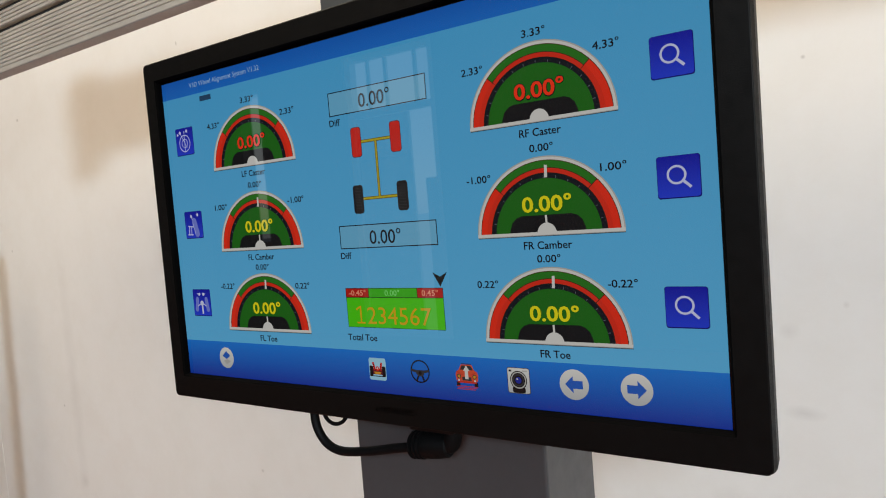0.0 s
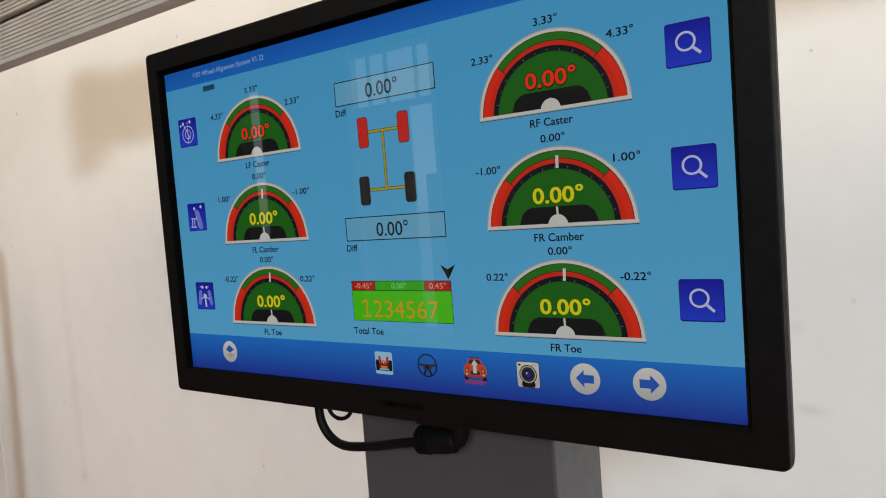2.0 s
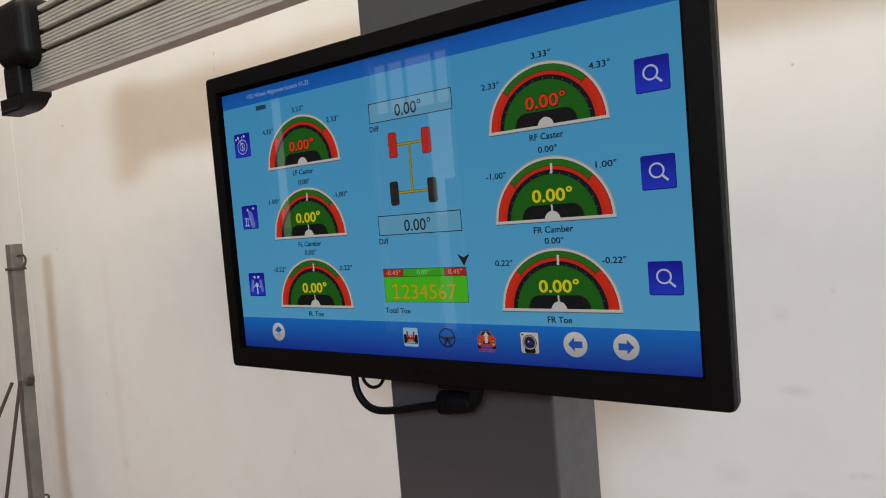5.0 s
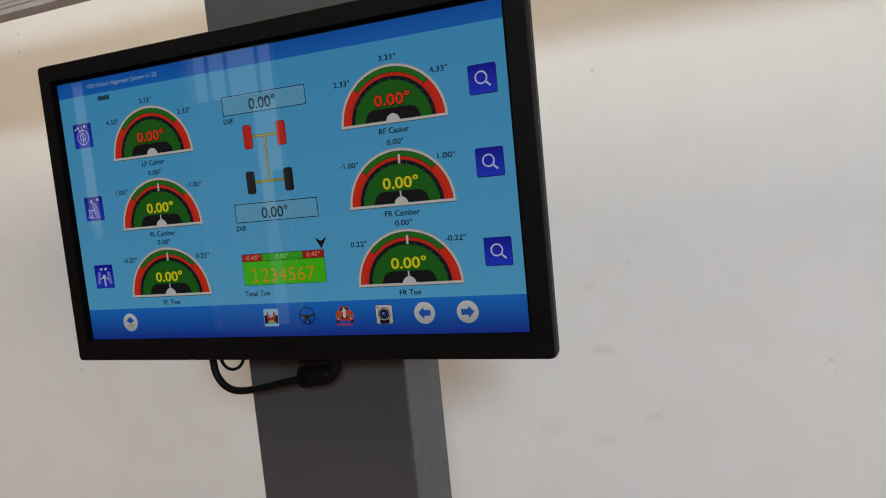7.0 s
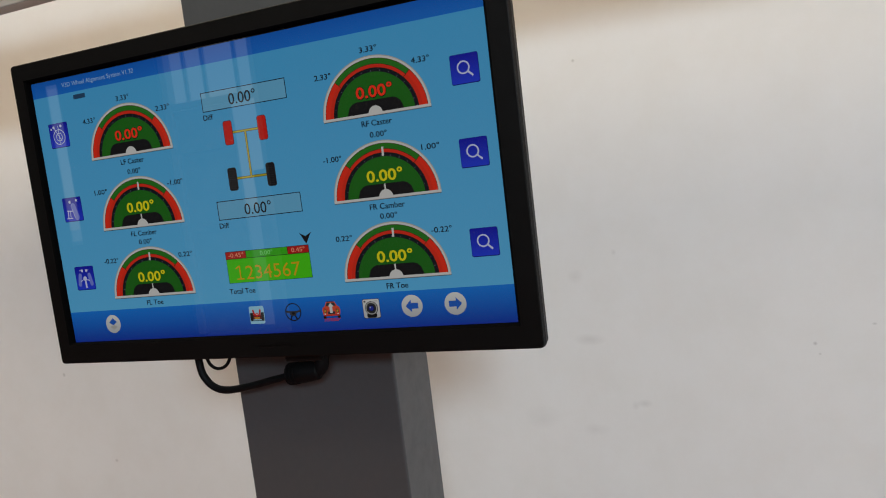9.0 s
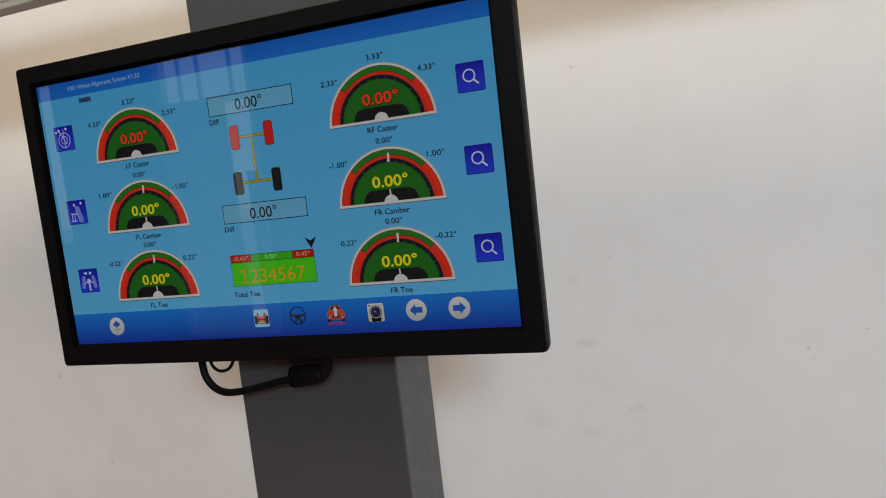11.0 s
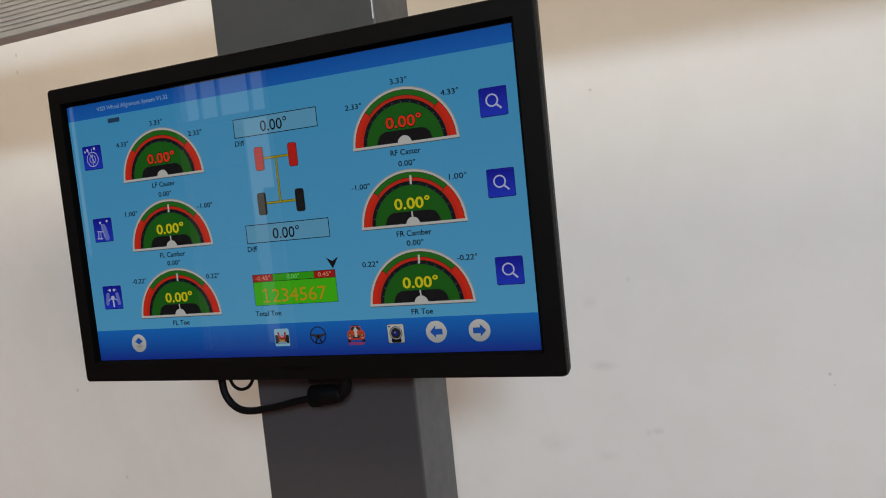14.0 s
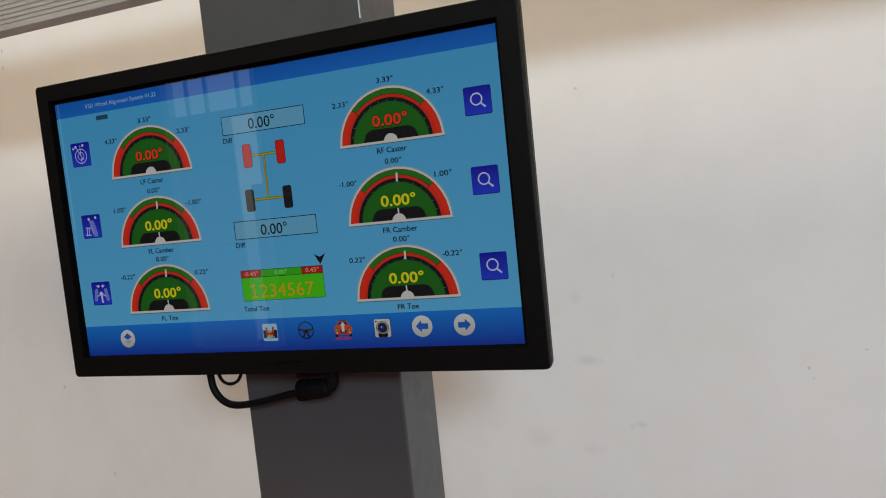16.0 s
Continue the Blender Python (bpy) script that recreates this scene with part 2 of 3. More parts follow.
# ---- the workshop ----
X0, X1, Y0, Y1, TOP = -8.0, 6.0, -6.0, 0.7, 5.0
slab("floor", "red-brown painted concrete workshop floor", "floor", FLOOR, (X0, X1, Y0, Y1, -0.15, 0))
# Ceiling and side walls are unseen, added to enclose the room and bounce light.
slab("ceiling", "pale grey workshop ceiling, unseen, with an added opening for fill light", "ceiling", CEILING,
     (X0, X1, Y0, -2.45, TOP, TOP + 0.15), (X0, X1, -0.15, Y1, TOP, TOP + 0.15), (X0, -3.45, -2.45, -0.15, TOP, TOP + 0.15), (1.25, X1, -2.45, -0.15, TOP, TOP + 0.15))
slab("wall_north", "cream painted plaster wall with faint scuffs behind the screen", "wall", WALL, (X0, X1, Y1, Y1 + 0.2, -0.15, TOP + 0.15))
slab("wall_pier", "cream painted wall pier beside the steel post", "wall", PLAIN_WALL, (-3.6, -2.54, Y1 - 0.001, Y1 + 0.05, 0, TOP))
slab("wall_west", "plain dim grey side wall, unseen, added to close the room", "wall", DIM_WALL, (X0 - 0.2, X0, Y0, Y1, -0.15, TOP + 0.15))
# Opening added in the unseen wall for the side fill lamp.
EY0, EY1, EZ0, EZ1 = -5.4, -2.3, 1.6, 3.8
slab("wall_east", "dim grey side wall, unseen, with an added opening for fill light", "wall", DIM_WALL, (X1, X1 + 0.2, Y0, EY0, -0.15, TOP + 0.15), (X1, X1 + 0.2, EY1, Y1, -0.15, TOP + 0.15),
     (X1, X1 + 0.2, EY0, EY1, -0.15, EZ0), (X1, X1 + 0.2, EY0, EY1, EZ1, TOP + 0.15))
# South wall with a doorway and a high window.
DX0, DX1, DH, WX0, WX1, WZ0, WZ1 = -5.20, -3.85, 3.5, 2.07, 3.67, 3.3, 4.2
slab("wall_south", "dim grey wall with an open doorway, a slit window and a high window", "wall", DIM_WALL,
     (X0, -7.15, Y0 - 0.2, Y0, -0.15, TOP + 0.15), (-7.15, -6.75, Y0 - 0.2, Y0, -0.15, 1.25), (-7.15, -6.75, Y0 - 0.2, Y0, 3.35, TOP + 0.15), (-6.75, DX0, Y0 - 0.2, Y0, -0.15, TOP + 0.15), (DX0, DX1, Y0 - 0.2, Y0, DH, TOP + 0.15), (DX1, WX0, Y0 - 0.2, Y0, -0.15, TOP + 0.15),
     (WX0, WX1, Y0 - 0.2, Y0, -0.15, WZ0), (WX0, WX1, Y0 - 0.2, Y0, WZ1, TOP + 0.15), (WX1, X1, Y0 - 0.2, Y0, -0.15, TOP + 0.15))
door = thing("door_1", (0, 0, 0), "white painted doorway, pale panels added to dim its lower part, open transom above", "doorway", kind="structure")
for bx in (DX0, DX1 - 0.09):
    part("jamb", box(bx, bx + 0.09, Y0 - 0.16, Y0 - 0.04, 0, DH, 0.006), FRAME, door)
for bz in (2.72, DH - 0.09):
    part("rail", box(DX0 + 0.092, DX1 - 0.092, Y0 - 0.14, Y0 - 0.06, bz, bz + 0.08, 0.006), FRAME, door)
for bx in (DX0 + 0.31, DX0 + 0.58, DX0 + 1.02):
    part("mullion", box(bx, bx + 0.04, Y0 - 0.12, Y0 - 0.08, 2.802, DH - 0.092, 0.004), FRAME, door)
# Added panels dim the lower doorway in the screen's reflection; the gap stays bright.
leaf = part("dimming_panel", box(DX0 + 0.10, -4.30, Y0 - 0.12, Y0 - 0.08, 0.02, 2.71, 0.006), LEAF, door, "pale grey panel added to dim the doorway's reflection")
for bz in (0.3, 1.25, 2.2):
    part("ledge", box(DX0 + 0.14, -4.34, Y0 - 0.078, Y0 - 0.055, bz, bz + 0.09, 0.004), LEAF, leaf)
part("half_dimming_panel", box(-4.12, DX1 - 0.10, Y0 - 0.12, Y0 - 0.08, 0.02, 1.9, 0.006), LEAF, door, "pale grey panel added to dim the doorway's reflection")
win = thing("window_1", (0, 0, 0), "high workshop window in a white frame", "window", kind="structure")
for a in ((WX0, WX0 + 0.05, WZ0, WZ1), (WX1 - 0.05, WX1, WZ0, WZ1), (WX0 + 0.05, WX1 - 0.05, WZ0, WZ0 + 0.05), (WX0 + 0.05, WX1 - 0.05, WZ1 - 0.05, WZ1)):
    part("window_frame", box(a[0], a[1], Y0 - 0.16, Y0 - 0.1, a[2], a[3], 0.004), FRAME, win)
slab("ground", "pale concrete yard outside the doorway", "ground", YARD, (-400, 400, -800, Y0 - 0.2, -0.35, -0.15))

# ---- wheel-alignment column with its crossbeam ----
HUB = 1.5  # height of the display's middle
CX0, CX1, CY0, CY1 = -0.1042, 0.1237, 0.0640, 0.1771
column = thing("column", (0.0098, 0.1205, 0), "tall grey powder-coated steel column on the workshop floor", "column")


def local(ob, bm):
    bmesh.ops.translate(bm, verts=bm.verts, vec=-Vector(ob.location))
    return bm


smooth(part("shaft", local(column, box(CX0, CX1, CY0, CY1, 0.012, 2.3, 0.003, 3)), GREY, column))
part("base_plate", local(column, box(CX0 - 0.12, CX1 + 0.12, CY0 - 0.12, CY1 + 0.12, 0, 0.012, 0.002)), GREY, column)
part("top_cap", local(column, box(CX0 - 0.002, CX1 + 0.002, CY0 - 0.002, CY1 + 0.002, 2.3, 2.306, 0.001)), GREY, column)
part("seam", local(column, box(CX1 - 0.0030, CX1 - 0.0018, CY0 - 0.0012, CY0 + 0.001, 1.72, 2.29)), FRAME, column, "thin bright bent-edge seam")

BZ0, BZ1, BY0, BY1, BX0, BX1 = HUB + 0.386, HUB + 0.586, 0.264, 0.294, -1.47, 1.49
beam = thing("crossbeam", (0.0098, 0.2790, BZ0), "long ribbed aluminium crossbeam with dark end housings behind the column", "camera beam")


def rib_profile():
    """Front face with fine ribs and three deep slots, flat back."""
    line = [(BY1, BZ0), (BY0, BZ0), (BY0, BZ0 + 0.009)]
    z = BZ0 + 0.009
    for slot in (0.084, 0.129, 0.177, None):
        end = BZ0 + slot if slot else BZ1 - 0.004
        count = max(1, round((end - z) / 0.0085))
        step = (end - z) / count
        for k in range(count):
            a = z + k * step
            line += [(BY0 + 0.0022, a + 0.0004), (BY0 + 0.0022, a + 0.0018), (BY0, a + 0.0026), (BY0, a + step - 0.0004)]
        z = end
        if slot:
            line += [(BY0 + 0.001, z), (BY0 + 0.012, z + 0.0005), (BY0 + 0.012, z + 0.0115), (BY0 + 0.001, z + 0.012)]
            z += 0.012
    return line + [(BY0, BZ1), (BY1, BZ1)]


part("extrusion", local(beam, prism_x(rib_profile(), BX0, BX1)), ALU, beam)
for slot in (0.084, 0.129, 0.177):
    part("slot_strip", local(beam, box(BX0, BX1, BY0 + 0.0095, BY0 + 0.0118, BZ0 + slot + 0.001, BZ0 + slot + 0.0105)), SLOT, beam, "dark strip in the slot")
part("underside_strip", local(beam, box(BX0, BX1, BY0 + 0.001, BY1, BZ0 - 0.0016, BZ0 - 0.0004, 0.0004)), BAND, beam, "dull brown-grey underside strip")
part("bracket", local(beam, box(-0.09, 0.107, CY1 + 0.001, BY0 - 0.001, BZ0 + 0.02, BZ1 - 0.02, 0.002)), GREY, beam)


def housing(end, sign):
    """Camera housing over the beam's end: a rounded hood, a narrower throat and a tray with a curved lip; sign points to the beam's middle."""
    def reach(d):
        return end + sign * d

    def span(a, b):
        return sorted((reach(a), reach(b)))

    smooth(part("camera_housing", local(beam, box(*span(-0.006, 0.155), BY0 - 0.045, BY1 + 0.03, BZ0 + 0.060, BZ1 + 0.03, 0.034, 6)), SHELL, beam, "black moulded camera housing"))
    smooth(part("housing_throat", local(beam, box(*span(-0.002, 0.085), BY0 - 0.030, BY1 + 0.02, BZ0 - 0.012, BZ0 + 0.075, 0.010, 4)), SHELL, beam))
    top, low = BZ0 - 0.013, BZ0 - 0.051
    line = [(reach(-0.004), top), (reach(0.160), top)] + [(reach(0.085 + 0.073 * math.cos(a)), low + (top - 0.008 - low) * (1 - math.sin(a))) for a in (radians(90 * k / 8) for k in range(9))] + [(reach(-0.004), low)]
    bm = bmesh.new()
    front, back = [[bm.verts.new((x, y, z)) for x, z in line] for y in (BY0 - 0.042, BY0 + 0.004)]
    for k in range(len(line)):
        m = (k + 1) % len(line)
        bm.faces.new((front[k], front[m], back[m], back[k]))
    bm.faces.new(front[::-1])
    bm.faces.new(back)
    bmesh.ops.recalc_face_normals(bm, faces=bm.faces)
    smooth(part("housing_tray", local(beam, bm), SHELL, beam, "dark rounded tray under the housing"), 40)
    part("tray_groove", local(beam, box(*span(0.008, 0.085), BY0 - 0.0432, BY0 - 0.0415, BZ0 - 0.0440, BZ0 - 0.0410)), SLOT, beam)


housing(BX0, 1)
housing(BX1, -1)

# ---- display ----
monitor = thing("monitor", (0, 0, HUB), "black flat-screen monitor showing blue wheel alignment gauges, mounted on the column", "monitor")
HX, HZ, SHIFT = 0.3246, 0.1953, 0.0016  # half width and height of the casing, and its offset to the lit area


def ring(hx, hz, y, r, seg=4):
    pts, shift = [], SHIFT if hx > 0.31 or hx < 0.25 else 0
    lift = 0.0010 if 0.30 < hx < 0.304 else -0.0008 if hx > 0.31 else 0
    for sx, sz, a0 in ((1, 1, 0), (-1, 1, 90), (-1, -1, 180), (1, -1, 270)):
        for k in range(seg + 1):
            a = radians(a0 + 90 * k / seg)
            pts.append((shift + sx * (hx - r) + r * math.cos(a), y, lift + sz * (hz - r) + r * math.sin(a)))
    return pts


def shell(rings, close_last=False):
    bm = bmesh.new()
    loops = [[bm.verts.new(p) for p in r] for r in rings]
    for a, b in zip(loops, loops[1:]):
        for k in range(len(a)):
            j = (k + 1) % len(a)
            bm.faces.new((a[k], a[j], b[j], b[k]))
    if close_last:
        bm.faces.new(loops[-1])
    bmesh.ops.recalc_face_normals(bm, faces=bm.faces)
    return bm


part("inner_lip", shell([ring(0.3004, 0.1694, 0.0012, 0.0004), ring(0.3012, 0.1702, -0.0052, 0.0006), ring(0.3022, 0.1712, -0.0065, 0.0008), ring(0.3028, 0.1718, -0.0072, 0.0010)]), MATTE, monitor, "matt black step between bezel and panel")
smooth(part("bezel", shell([ring(0.3028, 0.1718, -0.0072, 0.0010),
                            ring(HX - 0.0026, HZ - 0.0022, -0.0072, 0.0042), ring(HX - 0.0016, HZ - 0.0012, -0.0066, 0.0052), ring(HX - 0.0003, HZ - 0.0002, -0.0020, 0.0062),
                            ring(HX, HZ, -0.0010, 0.0065), ring(HX, HZ, 0.0035, 0.0065), ring(HX - 0.0012, HZ - 0.0012, 0.0042, 0.006), ring(HX - 0.0012, HZ - 0.0012, 0.0050, 0.006)]), BLACK, monitor), 30)
smooth(part("back_shell", shell([ring(HX - 0.0004, HZ - 0.0004, 0.0051, 0.0065), ring(HX - 0.0004, HZ - 0.0004, 0.0115, 0.0065), ring(HX - 0.006, HZ - 0.006, 0.022, 0.01),
                                 ring(0.31, 0.18, 0.034, 0.012), ring(0.24, 0.13, 0.052, 0.02)], True), SHELL, monitor), 50)
part("wall_plate", box(-0.075, 0.075, 0.0525, 0.0638, -0.06, 0.06, 0.002), GREY, monitor, "grey steel mounting plate")
part("badge", box(-0.0138, 0.0325, -0.0072, -0.0068, -0.1838, -0.1788), LOGO, monitor, "dim maker's badge shown as a plain bar")
border = bmesh.new()
box(-0.3012, 0.3012, 0.0006, 0.0018, -0.1704, 0.1704, bm=border)
screen = part("screen", border, GLOSS_BLACK, monitor, "lit glossy display with gauges")


def flat(polys, layer=1):
    """Flat patches of the picture: lists of (x, z) corners, with the number of their material."""
    bm = bmesh.new()
    for item in polys:
        pts, slot = item[0], item[1]
        lift = item[2] if len(item) > 2 else 0
        f = bm.faces.new([bm.verts.new((x, -0.0003 * layer - 0.00005 * lift, z)) for x, z in pts])
        f.material_index = slot
        if f.normal.y > 0:
            f.normal_flip()
    bm.normal_update()
    for f in bm.faces:
        if f.normal.y > 0:
            f.normal_flip()
    return bm


def rect(x0, x1, z0, z1):
    return [(x0, z0), (x1, z0), (x1, z1), (x0, z1)]


def rounded(x0, x1, z0, z1, r, seg=4):
    pts = []
    for cx, cz, a0 in ((x1 - r, z1 - r, 0), (x0 + r, z1 - r, 90), (x0 + r, z0 + r, 180), (x1 - r, z0 + r, 270)):
        pts += [(cx + r * math.cos(radians(a0 + 90 * k / seg)), cz + r * math.sin(radians(a0 + 90 * k / seg))) for k in range(seg + 1)]
    return pts


def disc(cx, cz, r, n=28, rz=None):
    return [(cx + r * math.cos(2 * math.pi * k / n), cz + (rz or r) * math.sin(2 * math.pi * k / n)) for k in range(n)]


def arc(cx, cz, r0, r1, a0, a1, sx=1.0, sz=1.0, n=24):
    """Quads of a band of an ellipse between two angles."""
    out = []
    for k in range(n):
        u, v = radians(a0 + (a1 - a0) * k / n), radians(a0 + (a1 - a0) * (k + 1) / n)
        out.append([(cx + sx * r * math.cos(a), cz + sz * r * math.sin(a)) for r, a in ((r0, u), (r1, u), (r1, v), (r0, v))])
    return out


def stroke(a, b, w):
    (x0, z0), (x1, z1) = a, b
    d = math.hypot(x1 - x0, z1 - z0)
    nx, nz = -(z1 - z0) / d * w / 2, (x1 - x0) / d * w / 2
    return [(x0 + nx, z0 + nz), (x1 + nx, z1 + nz), (x1 - nx, z1 - nz), (x0 - nx, z0 - nz)]


def picture(name, polys, colours, layer=1, at=(0, 0), label=""):
    ob = part(name, flat(polys, layer), [UI[c] if isinstance(c, str) else c for c in colours], screen, label)
    ob.location = (at[0], 0, at[1])
    return ob


GLYPHS = {}


def lettering(text, heavy):
    """The mesh of a text in the built-in font, one unit high, from x = 0."""
    if (text, heavy) not in GLYPHS:
        cu = bpy.data.curves.new("text", "FONT")
        cu.body, cu.size, cu.resolution_u, cu.offset = text, 1.0, 3, heavy
        ob = new("text", cu)
        me = bpy.data.meshes.new_from_object(ob.evaluated_get(bpy.context.evaluated_depsgraph_get()))
        bpy.data.objects.remove(ob)
        GLYPHS[text, heavy] = me
    return GLYPHS[text, heavy]


def write(text, x0, x1, z, height, colour, heavy=0.0, layer=4, name="caption", bold=0.014):
    """Text that fills x0 to x1, standing on z, with digits of that height."""
    src = lettering(text, heavy)
    co = np.zeros(len(src.vertices) * 3, dtype=np.float32)
    src.vertices.foreach_get("co", co)
    co = co.reshape(-1, 3)
    left, right, em = co[:, 0].min(), co[:, 0].max(), height / 0.729
    xs, zs = x0 + (co[:, 0] - left) / (right - left) * (x1 - x0), z + co[:, 1] * em
    faces = [tuple(p.vertices) for p in src.polygons]
    verts, polys = [], []
    # Stroke weight: the same letters laid over one another, a hair apart.
    copies = [(bold * a, bold * b) for a, b in ((-1, -0.7), (1, -0.7), (-1, 0.7), (1, 0.7))] if bold else [(0, 0)]
    for n, (dx, dz) in enumerate(copies):
        base, y = len(verts), -0.0003 * layer + 0.000012 * n
        verts += [(float(x) + dx * em, y, float(w) + dz * em) for x, w in zip(xs, zs)]
        polys += [tuple(base + i for i in f) for f in faces]
    me = bpy.data.meshes.new(name)
    me.from_pydata(verts, [], polys)
    me.materials.append(UI[colour])
    me.update()
    return part(name, me, None, screen)


# Fields of the picture.
picture("picture_field", [(rect(-0.299, 0.299, -0.1282, 0.1492), 0)], [SCREEN_BG], 0.6, label="pale blue field of the picture")
picture("title_bar", [(rect(-0.299, 0.299, 0.1492, 0.1682), 0)], [SCREEN_TOP], 0.6, label="blue title bar")
picture("foot_bar", [(rect(-0.299, 0.299, -0.1682, -0.1282), 0)], [SCREEN_FOOT], 0.6, label="blue tool bar")
write("V3D Wheel Alignment System V1.32", -0.2483, -0.1351, 0.1566, 0.0055, "title", 0.0, bold=0.006)
picture("name_bar", [(rect(-0.2330, -0.2140, 0.1396, 0.1452), 0)], ["dim_ink"], 3, label="dark bar in place of a model name")


def gauge_polys(needle):
    """Half-round gauge: pale rim, green and red bands, a dark scale with ticks, a green face and a black well."""
    R, S = 0.0618, 0.0602
    p = []
    for r, slot, lift in ((1.016, 4, 0), (1.0, 0, 0.5), (0.964, 9, 1)):
        p += [(a[1:3] + [(0, 0)], slot, lift) for a in arc(0, 0, 0.0, r, 0, 180, R, S, 44)]
    for r0, r1, a0, a1, slot, n in ((0.866, 0.955, 43.5, 136.5, 1, 26), (0.800, 0.856, 43.5, 136.5, 7, 26), (0.802, 0.955, 0, 42.8, 2, 14), (0.802, 0.955, 137.2, 180, 2, 14), (0.802, 0.868, 0, 42.8, 7, 14), (0.802, 0.868, 137.2, 180, 7, 14)):
        p += [(a, slot, 3 if slot == 7 else 2) for a in arc(0, 0, r0, r1, a0, a1, R, S, n)]
    for r, slot, lift in ((0.795, 5, 3.3), (0.728, 3, 4)):
        p += [(a[1:3] + [(0, 0)], slot, lift) for a in arc(0, 0, 0.0, r, 0, 180, R, S, 40)]
    for k in range(1, 14):
        a = radians(180 * k / 14)
        p.append((stroke((R * 0.735 * math.cos(a), S * 0.735 * math.sin(a)), (R * 0.765 * math.cos(a), S * 0.765 * math.sin(a)), 0.0004), 8, 4.5))
    p.append(([(-0.0325, 0), (0.0325, 0), (0.0322, 0.004), (0.0300, 0.0100), (0.0262, 0.0136), (0.0215, 0.0152), (-0.0215, 0.0152), (-0.0262, 0.0136), (-0.0300, 0.0100), (-0.0322, 0.004)], 10, 4.5))
    p.append((rect(-0.0625, 0.0625, -0.0004, 0.0020), 0, 5))
    p.append((rect(-0.0625, 0.0625, -0.0010, -0.0004), 4, 5))
    p.append((rect(-0.0622, 0.0628, -0.0016, -0.0010), 11, 5))
    p.append(([(0.0083 * math.cos(math.pi * k / 16), 0.0005 + 0.0086 * math.sin(math.pi * k / 16)) for k in range(17)], 0, 5.5))
    if needle:
        p.append((stroke((0.0002, 0.006), (-0.0002, 0.0150), 0.0017), 0, 5.5))
        p.append((stroke((0.0020, 0.0443), (0.0024, 0.0540), 0.0024), 0, 5.5))
    return p


GAUGE = ["white", "rim_green", "red", "green", "grey_rim", "navy", "icon_line", "band_red", "tick", "band_edge", "black", "shade"]
faces = [mesh_of("gauge", flat(gauge_polys(n), 2), *(UI[c] for c in GAUGE)) for n in (False, True)]
for cx, base, caption, left, top, right, caster, w in (
        (-0.1577, 0.0627, "LF Caster", "4.33°", "3.33°", "2.33°", True, 0.0352), (-0.1577, -0.0259, "FL Camber", "1.00°", "0.00°", "-1.00°", False, 0.039),
        (-0.1577, -0.1129, "FL Toe", "-0.22°", "0.00°", "0.22°", False, 0.0252), (0.1706, 0.0627, "RF Caster", "2.33°", "3.33°", "4.33°", True, 0.0352),
        (0.1706, -0.0259, "FR Camber", "-1.00°", "0.00°", "1.00°", False, 0.041), (0.1706, -0.1129, "FR Toe", "0.22°", "0.00°", "-0.22°", False, 0.0253)):
    face = part("gauge", faces[0 if caster else 1], None, screen, "half-round gauge with red and green bands")
    face.location = (cx, 0, base)
    write("0.00°", cx - 0.0199, cx + 0.0222, base + 0.0182, 0.0123, "red_digits" if caster else "yellow", 0.022, 5, "reading", 0.0)
    if caster:
        write("0.00°", cx - 0.0204, cx + 0.0227, base + 0.0177, 0.0131, "navy", 0.045, 4, "reading_edge", 0.0)
    write(caption, cx - w / 2 - 0.0003, cx + w / 2 - 0.0003, base - 0.0115, 0.0064, "ink")
    write(top, cx - 0.0100, cx + 0.0098, base + 0.0649, 0.0061, "ink")
    lw, rw = (0.0226 if s[0] == "-" else 0.0198 for s in (left, right))
    write(left, cx - 0.0470 - lw, cx - 0.0470, base + 0.0447, 0.0061, "ink")
    write(right, cx + 0.0464, cx + 0.0464 + rw, base + 0.0447, 0.0061, "ink")

for z0 in (0.0957, -0.0304):
    x0, x1, z1, w = -0.0458, 0.0670, z0 + 0.0223, 0.0009
    picture("value_box", [(rect(x0, x1, z0, z0 + w), 0), (rect(x0, x1, z1 - w, z1), 0), (rect(x0, x0 + w, z0, z1), 0), (rect(x1 - w, x1, z0, z1), 0),
                          (rect(x0 + w, x1 - w, z0 + w, z1 - w), 1)], ["ink", "box_fill"], 2)
    write("0.00°", -0.0085, 0.0276, z0 + 0.0038, 0.0132, "ink", 0.006, name="reading", bold=0)
    write("Diff", -0.0458, -0.0328, z0 - 0.0094, 0.0064, "ink")

# Axles and tyres.
rods = (((-0.0095, 0.0683), (0.0250, 0.0683)), ((0.0073, 0.0675), (0.0071, 0.0160)), ((-0.0125, 0.0158), (0.0280, 0.0158)))
for n, (name, (a, b)) in enumerate(zip(("front_axle", "drive_shaft", "rear_axle"), rods)):
    picture(name, [(stroke(a, b, 0.0030), 0, 0.5 * n), (stroke(a, b, 0.0017), 1, 2 + n)], ["axle_edge", "axle"], 2)
